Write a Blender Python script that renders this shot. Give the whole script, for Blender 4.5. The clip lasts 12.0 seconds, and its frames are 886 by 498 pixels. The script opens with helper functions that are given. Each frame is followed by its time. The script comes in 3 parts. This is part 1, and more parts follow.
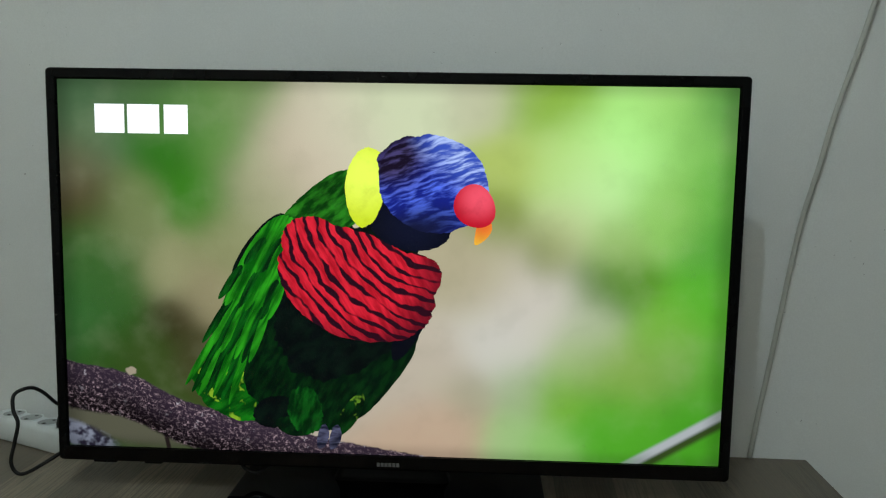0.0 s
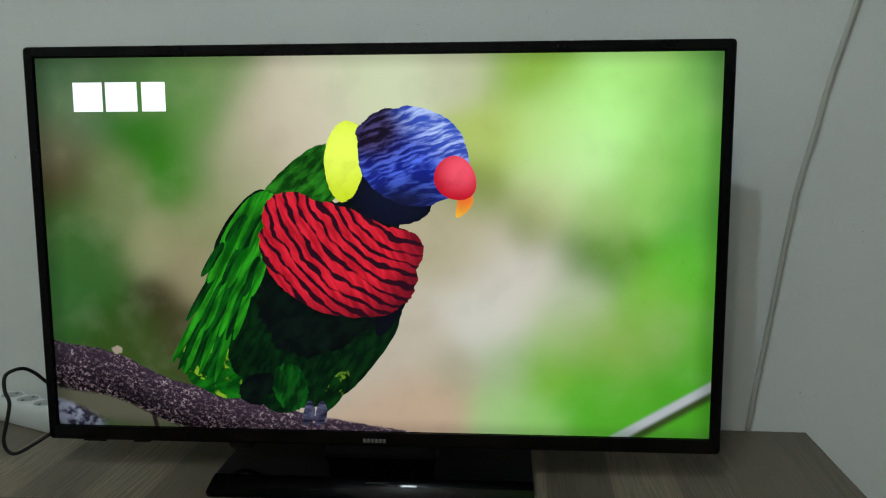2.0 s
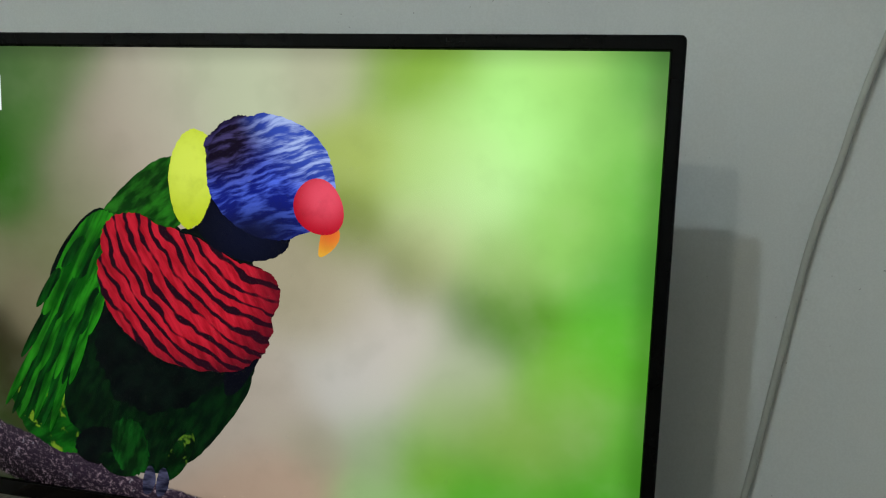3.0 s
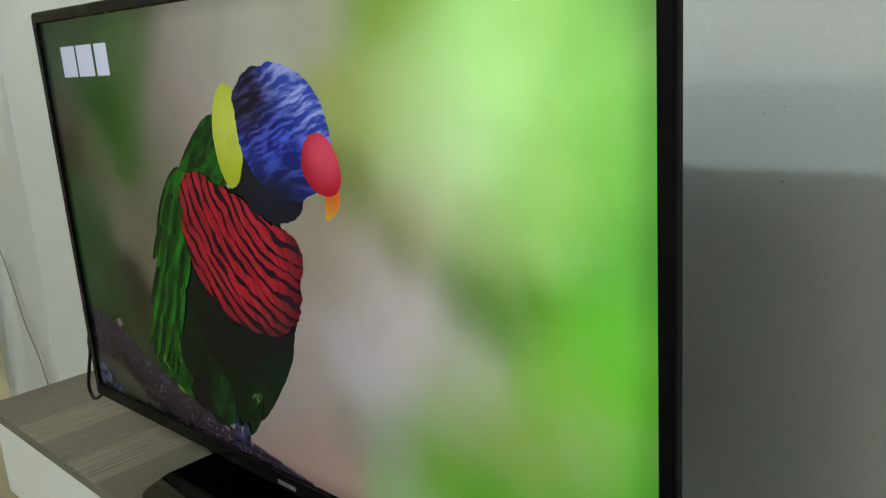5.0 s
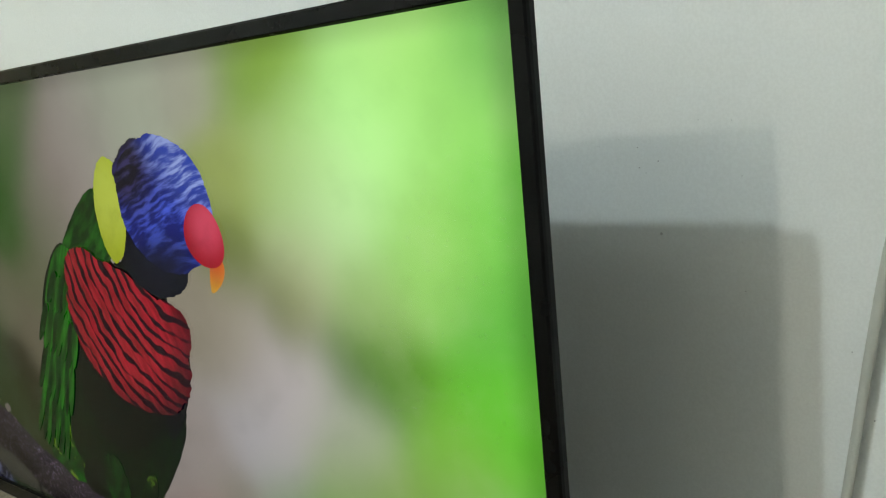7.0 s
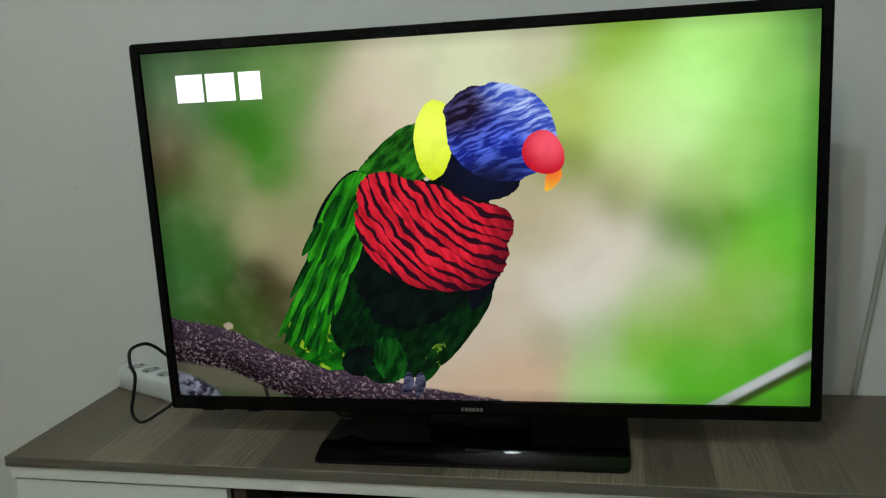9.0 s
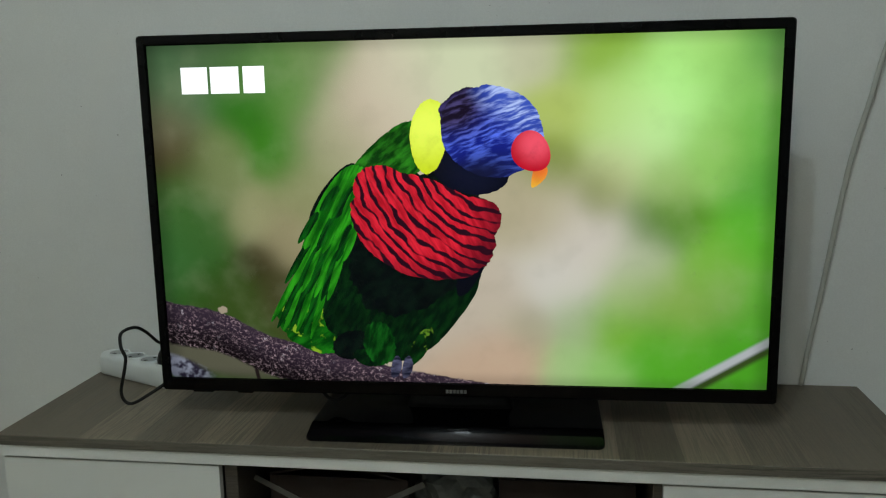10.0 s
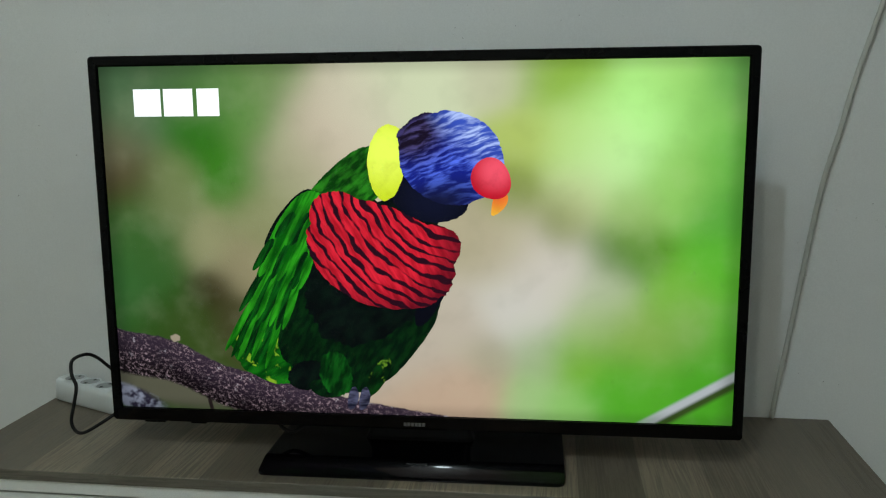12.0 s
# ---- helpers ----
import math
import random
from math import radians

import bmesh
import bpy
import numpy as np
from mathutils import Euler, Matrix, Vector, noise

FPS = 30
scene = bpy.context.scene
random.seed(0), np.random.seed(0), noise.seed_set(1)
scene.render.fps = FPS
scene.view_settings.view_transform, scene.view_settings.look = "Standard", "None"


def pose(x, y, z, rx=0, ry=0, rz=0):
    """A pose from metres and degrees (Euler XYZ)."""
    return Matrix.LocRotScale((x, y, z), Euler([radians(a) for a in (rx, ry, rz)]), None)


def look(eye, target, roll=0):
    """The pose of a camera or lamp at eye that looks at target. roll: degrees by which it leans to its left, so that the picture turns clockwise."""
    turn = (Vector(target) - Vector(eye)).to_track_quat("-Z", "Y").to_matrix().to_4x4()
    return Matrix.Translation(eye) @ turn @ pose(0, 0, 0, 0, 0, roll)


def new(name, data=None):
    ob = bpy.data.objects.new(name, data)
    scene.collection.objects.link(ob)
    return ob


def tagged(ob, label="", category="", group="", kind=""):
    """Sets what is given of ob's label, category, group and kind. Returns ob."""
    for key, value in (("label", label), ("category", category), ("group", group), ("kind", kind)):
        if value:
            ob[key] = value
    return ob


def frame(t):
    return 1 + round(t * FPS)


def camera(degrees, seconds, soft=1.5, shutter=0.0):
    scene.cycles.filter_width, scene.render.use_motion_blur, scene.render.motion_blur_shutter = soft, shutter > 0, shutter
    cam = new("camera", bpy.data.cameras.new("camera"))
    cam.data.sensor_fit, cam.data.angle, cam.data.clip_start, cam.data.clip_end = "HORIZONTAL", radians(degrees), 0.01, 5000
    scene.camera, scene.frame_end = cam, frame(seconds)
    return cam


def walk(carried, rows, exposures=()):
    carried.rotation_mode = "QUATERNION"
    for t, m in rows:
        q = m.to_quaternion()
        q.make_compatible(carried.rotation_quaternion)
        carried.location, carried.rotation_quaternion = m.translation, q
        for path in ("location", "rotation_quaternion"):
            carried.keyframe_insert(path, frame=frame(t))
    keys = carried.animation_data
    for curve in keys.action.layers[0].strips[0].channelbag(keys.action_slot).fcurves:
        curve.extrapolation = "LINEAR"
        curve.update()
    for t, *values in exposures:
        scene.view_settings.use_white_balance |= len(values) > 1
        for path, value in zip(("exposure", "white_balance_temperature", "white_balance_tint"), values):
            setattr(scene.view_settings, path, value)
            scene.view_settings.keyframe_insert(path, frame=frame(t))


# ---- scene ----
cam = camera(55.85, 12.0, soft=1.2)
PATH = [
    (0, (0.1204, -1.1018, 0.996), (0.0306, 0.8823, 0.761), 1.0),
    (0.5, (0.1167, -1.1002, 1.0002), (0.0319, 0.8831, 0.7567), 1.15),
    (1, (0.1165, -1.1048, 0.9979), (0.0383, 0.8799, 0.7634), 1.02),
    (1.5, (0.1457, -1.0988, 0.996), (0.0413, 0.884, 0.7556), 0.67),
    (2, (0.1785, -1.0858, 0.9811), (0.027, 0.8895, 0.7067), -0.24),
    (2.5, (0.286, -0.9679, 0.9945), (0.0035, 0.9924, 0.7162), 0.97),
    (3, (0.4448, -0.7923, 1.0019), (-0.0403, 1.1286, 0.7279), 1.92),
    (4.8, (0.6895, -0.4595, 1.0494), (-0.5981, 0.9831, 0.5386), -3.31),
    (5, (0.7099, -0.4677, 1.0233), (-0.6359, 0.9319, 0.5439), -3.93),
    (5.5, (0.7485, -0.4529, 1.0238), (-0.6897, 0.8482, 0.535), -4.21),
    (6, (0.7811, -0.44, 1.0314), (-0.6708, 0.8566, 0.5722), -4.56),
    (6.5, (0.7761, -0.4394, 1.0221), (-0.635, 0.9236, 0.6333), -4.69),
    (7, (0.7336, -0.437, 1.0251), (-0.4981, 1.0969, 0.6647), -5.53),
    (7.5, (0.529, -0.652, 1.0172), (-0.3455, 1.1353, 0.6649), -7.58),
    (7.7, (0.455, -0.7194, 1.0263), (-0.3738, 1.0619, 0.691), -7.44),
    (9.5, (0.152, -1.1774, 1.003), (-0.1082, 0.769, 0.6238), -1.54),
    (10, (0.1314, -1.1903, 0.9966), (-0.1104, 0.7636, 0.6452), -1.07),
    (10.5, (0.1319, -1.1833, 1.0033), (-0.1, 0.7746, 0.6673), -0.63),
    (11, (0.1375, -1.1815, 1.0016), (-0.0929, 0.7787, 0.6782), -0.54),
    (11.5, (0.1394, -1.1812, 1.001), (-0.087, 0.7808, 0.6864), -0.51),
    (12, (0.178, -1.1481, 1.0132), (-0.0502, 0.8125, 0.691), -0.53),
]
EXPOSURES = [(0.0, -0.06, 6320, 9), (2.5, -0.06, 6320, 9), (3.2, 0.08, 6420, 10), (4.8, 0.70, 6520, 10), (5.5, 1.02, 6600, 10), (6.5, 1.16, 6600, 10), (7.0, 1.09, 6580, 10),
             (7.5, 0.36, 6540, 10), (7.8, 0.2, 6550, 10), (8.6, 0.0, 6560, 10), (9.5, 0.02, 6540, 10), (9.9, -0.14, 6460, 10), (11.2, -0.10, 6360, 9), (12.0, -0.05, 6350, 9)]
walk(cam, [(t, look(eye, target, roll)) for t, eye, target, roll in PATH], EXPOSURES)

# ---- light: two ceiling bulbs behind the camera, no daylight ----
world = bpy.data.worlds.new("world")
scene.world = world
world.use_nodes = True
world.node_tree.nodes["Background"].inputs["Color"].default_value = (0.02, 0.02, 0.022, 1)
world.node_tree.nodes["Background"].inputs["Strength"].default_value = 0.5


def bulb(name, place, watts, colour, radius):
    data = bpy.data.lights.new(name, "POINT")
    data.energy, data.color, data.shadow_soft_size = watts, colour, radius
    ob = new(name, data)
    ob.matrix_world = pose(*place)
    return ob


bulb("ceiling_bulb", (-0.22, -1.46, 2.45), 31, (0.83, 0.98, 1.01), 0.034)
bulb("second_bulb", (-0.35, -2.45, 2.44), 25, (0.99, 0.955, 0.79), 0.055)

# ---- helpers ----
SKEW = -0.0175  # the room and cabinet stand turned a degree against the television
ROOM = Matrix.Rotation(SKEW, 4, "Z")
TOP = 0.5095  # cabinet top
PLACED = {}


def srgb(r, g, b):
    return tuple(((c / 255 + 0.055) / 1.055) ** 2.4 if c > 10 else c / 255 / 12.92 for c in (r, g, b)) + (1.0,)


def thing(name, m, label, category, group="", kind=""):
    ob = new(name)
    ob.matrix_world = m
    PLACED[ob] = m
    return tagged(ob, label, category, group, kind)


def part(name, bm, material, parent=None, label="", smooth=False, m=Matrix()):
    """One bmesh, given in the coordinates of m, as one mesh under its parent."""
    base = PLACED.get(parent, Matrix())
    bm.transform(base.inverted() @ m)
    bmesh.ops.recalc_face_normals(bm, faces=bm.faces)
    data = bpy.data.meshes.new(name)
    bm.to_mesh(data)
    bm.free()
    data.materials.append(material)
    for f in data.polygons:
        f.use_smooth = smooth
    ob = new(name, data)
    if parent:
        ob.parent = parent
    PLACED[ob] = base
    return tagged(ob, label)


def box(x0, x1, y0, y1, z0, z1, bevel=0.0, segments=2, bm=None):
    bm = bm or bmesh.new()
    made = bmesh.ops.create_cube(bm, size=1)["verts"]
    for v in made:
        v.co = Vector((x0 + (v.co.x + 0.5) * (x1 - x0), y0 + (v.co.y + 0.5) * (y1 - y0), z0 + (v.co.z + 0.5) * (z1 - z0)))
    if bevel:
        edges = list({e for v in made for e in v.link_edges})
        bmesh.ops.bevel(bm, geom=edges, offset=bevel, segments=segments, profile=0.6, affect="EDGES")
    return bm


def rounded(w, h, r, steps=5):
    """Outline of a rounded rectangle round the origin, anticlockwise."""
    out = []
    for cx, cy, a in ((w - r, h - r, 0), (r - w, h - r, 90), (r - w, r - h, 180), (w - r, r - h, 270)):
        for i in range(steps + 1):
            t = radians(a + 90 * i / steps)
            out.append((cx + r * math.cos(t), cy + r * math.sin(t)))
    return out


def loft(rings, close=True):
    """Skin through rings of equally many points, with end caps."""
    bm = bmesh.new()
    rows = [[bm.verts.new(p) for p in ring] for ring in rings]
    n = len(rows[0])
    for a, b in zip(rows, rows[1:]):
        for i in range(n):
            bm.faces.new((a[i], a[(i + 1) % n], b[(i + 1) % n], b[i]))
    if close:
        bm.faces.new(rows[0][::-1])
        bm.faces.new(rows[-1])
    return bm


def smooth_line(points, steps=8):
    pts = [Vector(p) for p in points]
    pts = [2 * pts[0] - pts[1], *pts, 2 * pts[-1] - pts[-2]]
    out = []
    for a, b, c, d in zip(pts, pts[1:], pts[2:], pts[3:]):
        for i in range(steps):
            t = i / steps
            out.append(0.5 * (2 * b + (c - a) * t + (2 * a - 5 * b + 4 * c - d) * t * t + (3 * b - 3 * c + d - a) * t ** 3))
    return out + [pts[-2]]


def tube(points, radius, sides=10, flat=1.0):
    line = smooth_line(points)
    rings = []
    up = Vector((0.13, 1.0, 0.07)).normalized()
    for i, p in enumerate(line):
        d = (line[min(i + 1, len(line) - 1)] - line[max(i - 1, 0)]).normalized()
        side = d.cross(up).normalized()
        up = side.cross(d).normalized()
        rings.append([p + radius * (math.cos(2 * math.pi * j / sides) * side + flat * math.sin(2 * math.pi * j / sides) * up) for j in range(sides)])
    return loft(rings)


# ---- materials ----
class Nodes:
    def __init__(self, name):
        self.material = bpy.data.materials.new(name)
        self.material.use_nodes = True
        self.tree = self.material.node_tree
        self.bsdf = self.tree.nodes["Principled BSDF"]
        self.begin()

    def begin(self):
        pass

    def add(self, kind, **inputs):
        node = self.tree.nodes.new("ShaderNode" + kind)
        for key, value in inputs.items():
            self.put(node, key, value)
        return node

    def put(self, node, key, value):
        socket = node.inputs[int(key[1:]) if key[0] == "i" and key[1:].isdigit() else key.replace("_", " ")]
        if isinstance(value, bpy.types.NodeSocket):
            self.tree.links.new(value, socket)
        else:
            socket.default_value = value

    def math(self, operation, a, b=0.0, c=0.0):
        node = self.add("Math", i0=a, i1=b, i2=c)
        node.operation = operation
        return node.outputs[0]

    def vector(self, operation, a, b=(0, 0, 0)):
        node = self.add("VectorMath", i0=a, i1=b)
        node.operation = operation
        return node.outputs["Value" if operation == "LENGTH" else "Vector"]

    def place(self):
        return self.add("TexCoord").outputs["Object"]

    def stretched(self, vector, scale):
        return self.vector("MULTIPLY", vector, scale)

    def noise(self, vector, scale, detail=3.0, rough=0.55, warp=0.0, colour=False):
        node = self.add("TexNoise", Vector=vector, Scale=scale, Detail=detail, Roughness=rough, Distortion=warp)
        return node.outputs["Color" if colour else "Fac"]

    def ramp(self, value, a, b, low=0.0, high=1.0, smooth=True):
        node = self.add("MapRange", Value=value)
        node.interpolation_type = "SMOOTHSTEP" if smooth else "LINEAR"
        for key, v in (("From Min", a), ("From Max", b), ("To Min", low), ("To Max", high)):
            node.inputs[key].default_value = v
        return node.outputs[0]

    def mix(self, factor, a, b):
        node = self.add("Mix")
        node.data_type = "RGBA"
        for socket, value in ((node.inputs[0], factor), (node.inputs[6], a), (node.inputs[7], b)):
            if isinstance(value, bpy.types.NodeSocket):
                self.tree.links.new(value, socket)
            else:
                socket.default_value = value
        return node.outputs[2]

    def bump(self, height, strength, distance):
        node = self.add("Bump", Height=height, Strength=strength, Distance=distance)
        self.put(self.bsdf, "Normal", node.outputs[0])

    def set(self, **inputs):
        for key, value in inputs.items():
            self.put(self.bsdf, key, value)
        return self


def painted(name, colour, rough=0.55, grain=900.0, depth=0.0006, vary=0.06, blotch=5.0, nicks=False, speckle=0.16):
    n = Nodes(name)
    p = n.place()
    fine, wide = n.noise(p, grain, 2.0), n.noise(p, blotch, 4.0, 0.6)
    dark = tuple(c * (1 - vary) for c in colour[:3]) + (1,)
    light = tuple(min(1, c * (1 + vary)) for c in colour[:3]) + (1,)
    tone = n.mix(wide, dark, light)
    tone = n.mix(n.ramp(fine, 0.3, 0.7), n.mix(speckle, tone, (0, 0, 0, 1)), tone)
    if nicks:  # a few dark chips and pale filler spots
        chip = n.math("MULTIPLY", n.ramp(n.noise(p, 170.0, 2.0), 0.735, 0.77), n.ramp(n.noise(p, 4.0, 1.0), 0.5, 0.58))
        fill = n.math("MULTIPLY", n.ramp(n.noise(n.vector("ADD", p, (3.1, 1.7, 5.2)), 60.0, 2.0), 0.72, 0.75), 0.5)
        tone = n.mix(fill, n.mix(n.math("MULTIPLY", chip, 0.7), tone, tuple(c * 0.25 for c in colour[:3]) + (1,)), light)
    n.set(Base_Color=tone, Roughness=n.ramp(wide, 0.2, 0.8, rough - 0.06, rough + 0.08))
    n.bump(fine, 0.7, depth)
    return n.material


def streaked(name, colour):
    """Old wall paint with upright runs and rubbed patches."""
    n = Nodes(name)
    p = n.place()
    runs = n.noise(n.stretched(p, (1.0, 1.0, 0.10)), 16.0, 3.0, 0.6, 0.6)
    rubbed = n.noise(n.stretched(p, (1.0, 1.0, 0.30)), 7.0, 4.0, 0.65)
    fine = n.noise(p, 500.0, 2.0)
    grey = tuple(c * 0.80 for c in colour[:3]) + (1,)
    tone = n.mix(n.ramp(runs, 0.42, 0.60, 0.0, 0.75), colour, grey)
    tone = n.mix(n.ramp(rubbed, 0.55, 0.66, 0.0, 0.6), tone, tuple(c * k for c, k in zip(colour, (0.84, 0.83, 0.72))) + (1,))
    n.set(Base_Color=tone, Roughness=n.ramp(rubbed, 0.2, 0.8, 0.4, 0.55))
    n.bump(n.math("ADD", fine, n.math("MULTIPLY", runs, 2.0)), 0.6, 0.0003)
    return n.material


def laminate(name, along, colour_a, colour_b, planks=True):
    """Printed ash grain along one axis, in planks of uneven tone."""
    n = Nodes(name)
    p = n.place()
    sep = n.add("SeparateXYZ", Vector=p)
    across, length = (sep.outputs["X"], sep.outputs["Y"]) if along == "y" else (sep.outputs["Z"], sep.outputs["X"])
    shift = n.math("MULTIPLY", n.noise(p, 2.0, 0.0), 0.012)
    cell = n.math("FLOOR", n.math("DIVIDE", n.math("ADD", across, shift), 0.088))
    chance = n.add("TexWhiteNoise", Vector=n.add("CombineXYZ", X=cell, Y=5.3, Z=2.0).outputs[0]).outputs["Value"]
    run = n.math("ADD", length, n.math("MULTIPLY", chance, 7.0))
    warp = n.noise(n.add("CombineXYZ", X=across, Y=n.math("MULTIPLY", run, 0.25), Z=chance).outputs[0], 9.0, 2.0)
    bent = n.math("ADD", across, n.math("MULTIPLY", warp, 0.026))
    grain = n.noise(n.add("CombineXYZ", X=bent, Y=n.math("MULTIPLY", run, 0.05), Z=chance).outputs[0], 190.0, 4.0, 0.7)
    lines = n.noise(n.add("CombineXYZ", X=bent, Y=n.math("MULTIPLY", run, 0.02), Z=chance).outputs[0], 430.0, 1.0, 0.6)
    specks = n.noise(n.add("CombineXYZ", X=bent, Y=n.math("MULTIPLY", run, 0.08), Z=chance).outputs[0], 800.0, 2.0, 0.6)
    pores = n.math("MULTIPLY", n.ramp(lines, 0.50, 0.58), n.ramp(warp, 0.40, 0.60, 0.45, 1.0))
    pores = n.math("MAXIMUM", pores, n.ramp(specks, 0.56, 0.64, 0.0, 0.6))
    second = n.add("TexWhiteNoise", Vector=n.add("CombineXYZ", X=cell, Y=9.1, Z=4.0).outputs[0]).outputs["Value"]
    tone = n.mix(n.ramp(grain, 0.32, 0.68), colour_a, colour_b)
    tone = n.mix(n.math("MULTIPLY", pores, n.ramp(second, 0.0, 1.0, 0.32, 0.70, False) if planks else 0.75), tone, tuple(c * 0.46 for c in colour_a[:3]) + (1,))
    if planks:
        shade = n.ramp(chance, 0.2, 0.8, 1.0, 0.56)
        tone = n.vector("MULTIPLY", tone, n.add("CombineXYZ", X=shade, Y=shade, Z=shade).outputs[0])
    n.set(Base_Color=tone, Roughness=n.ramp(grain, 0.2, 0.8, 0.42, 0.6))
    n.bump(pores, 0.35, -0.0005)
    return n.material


def plastic(name, colour, rough, vary=0.1, specular=0.5, coat=0.0):
    n = Nodes(name)
    p = n.place()
    wide, fine = n.noise(p, 14.0, 4.0, 0.65), n.noise(p, 1400.0, 1.0)
    n.set(Base_Color=n.mix(wide, colour, tuple(c * (1 - vary) for c in colour[:3]) + (1,)),
          Roughness=n.ramp(wide, 0.25, 0.75, rough * 0.85, min(1, rough * 1.2)), Specular_IOR_Level=specular, Coat_Weight=coat)
    n.bump(fine, 0.12 if rough > 0.2 else 0.0, 0.0002)
    return n.material


WALL = painted("grey_wall_paint", (0.60, 0.622, 0.620, 1), 0.5, 420.0, 0.00007, 0.035, 5.0, True, 0.06)
PALE = streaked("pale_wall_paint", (0.80, 0.81, 0.78, 1))
CEILING = painted("white_ceiling_paint", (0.78, 0.78, 0.76, 1), 0.7)
BEIGE = painted("cream_door_paint", (0.60, 0.54, 0.36, 1), 0.45, 160.0, 0.00015, 0.09, 9.0, False, 0.06)
WHITE = painted("white_laminate", (0.66, 0.69, 0.675, 1), 0.38, 1500.0, 0.0001, 0.03)
FLOOR = laminate("floor_laminate", "y", (0.30, 0.22, 0.15, 1), (0.40, 0.31, 0.22, 1))
WOOD = laminate("ash_laminate", "y", (0.168, 0.138, 0.098, 1), (0.240, 0.202, 0.148, 1))
EDGE = laminate("ash_edge_band", "x", (0.095, 0.088, 0.070, 1), (0.125, 0.117, 0.095, 1), False)
# ash laminate darkened: the shade inside the cabinet is put into its colour
INSIDE_SHADED = laminate("ash_inside_shaded", "x", (0.055, 0.045, 0.035, 1), (0.085, 0.072, 0.058, 1), False)
FRAME = plastic("black_satin_plastic", (0.0012, 0.0015, 0.0016, 1), 0.26, 0.1, 0.11)
HOUSING = plastic("black_matt_plastic", (0.005, 0.0052, 0.0055, 1), 0.6, 0.1, 0.2)
GLOSS = plastic("black_piano_gloss", (0.0012, 0.0012, 0.0015, 1), 0.02, 0.1, 0.36, 0.0)
FASCIA = plastic("black_glossy_fascia", (0.0012, 0.0012, 0.0015, 1), 0.03, 0.1, 0.15)
RUBBER = plastic("black_cable_rubber", (0.004, 0.004, 0.0045, 1), 0.5, 0.1, 0.25)
SOCKET = plastic("white_socket_plastic", (0.62, 0.66, 0.68, 1), 0.35, 0.08)
# grey standing for the shade in the white socket wells
WELL_SHADE = plastic("grey_well_shade", (0.30, 0.32, 0.33, 1), 0.4)
METAL = Nodes("contact_metal").set(Base_Color=(0.55, 0.55, 0.53, 1), Metallic=1.0, Roughness=0.35).material
CABLE = plastic("grey_white_cable", (0.40, 0.41, 0.375, 1), 0.4, 0.15)
THIN = plastic("dull_grey_cable", (0.34, 0.335, 0.30, 1), 0.6, 0.2)
# brown cardboard taken nearly to black: compartment shade is part of this colour
CARD_SHADED = painted("brown_cardboard_shaded", (0.016, 0.0085, 0.006, 1), 0.75, 300.0, 0.0004, 0.2, 18.0)
TAPE = plastic("grey_tape", (0.12, 0.12, 0.112, 1), 0.5)
PAPER = painted("grey_paper", (0.115, 0.125, 0.118, 1), 0.7, 200.0, 0.0005, 0.12, 14.0)
MARK = plastic("silver_print", (0.11, 0.11, 0.11, 1), 0.4)


SCREEN_GAIN = 38.0
SCREEN_ORIGIN = (0, 0.03, TOP)


class Lit(Nodes):
    """A piece of the lit panel: glowing colour under a dark tinted front film. Places are metres across and up the room."""

    def begin(self):
        sep = self.add("SeparateXYZ", Vector=self.place())
        self.X, self.Z = self.math("ADD", sep.outputs["X"], SCREEN_ORIGIN[0]), self.math("ADD", sep.outputs["Z"], SCREEN_ORIGIN[2])
        self.P = self.add("CombineXYZ", X=self.X, Y=self.Z, Z=0.0).outputs[0]

    def ruffled(self, scale, amount):
        jitter = self.vector("SUBTRACT", self.noise(self.P, scale, 2.0, 0.5, 0.0, True), (0.5, 0.5, 0.5))
        return self.vector("ADD", self.P, self.vector("MULTIPLY", jitter, (amount, amount, 0)))

    def local(self, at, cx, cz, rx, rz, turn):
        node = self.add("Mapping", Vector=at, Location=(cx, cz, 0), Rotation=(0, 0, radians(turn)), Scale=(rx, rz, 1))
        node.vector_type = "TEXTURE"
        return node.outputs[0]

    def oval(self, at, cx, cz, rx, rz, turn=0, soft=0.04):
        return self.ramp(self.vector("LENGTH", self.local(at, cx, cz, rx, rz, turn)), 1 - soft, 1 + soft, 1.0, 0.0)

    def bar(self, cx, cz, rx, rz, turn=0, soft=0.05):
        q = self.add("SeparateXYZ", Vector=self.vector("ABSOLUTE", self.local(self.P, cx, cz, rx, rz, turn)))
        return self.ramp(self.math("MAXIMUM", q.outputs["X"], q.outputs["Y"]), 1 - soft, 1 + soft, 1.0, 0.0)

    def fibres(self, turn, scale, stretch, low, high, wave=0.0):
        """Fine strands along one direction."""
        at = self.ruffled(14.0, wave) if wave else self.P
        return self.ramp(self.noise(self.local(at, 0, 0.8, stretch, 1.0, turn), scale, 3.0, 0.55), low, high)

    def done(self, tone, gain=None):
        self.set(Base_Color=(0.008, 0.008, 0.009, 1), Roughness=0.28, Specular_IOR_Level=0.06, Coat_Weight=1.0, Coat_Roughness=0.2, Coat_IOR=1.2,
                 Coat_Tint=(0.0258, 0.0260, 0.0400, 1), Emission_Color=self.vector("MULTIPLY", tone, (1.120, 1.111, 0.722)), Emission_Strength=gain or SCREEN_GAIN)
        return self.material


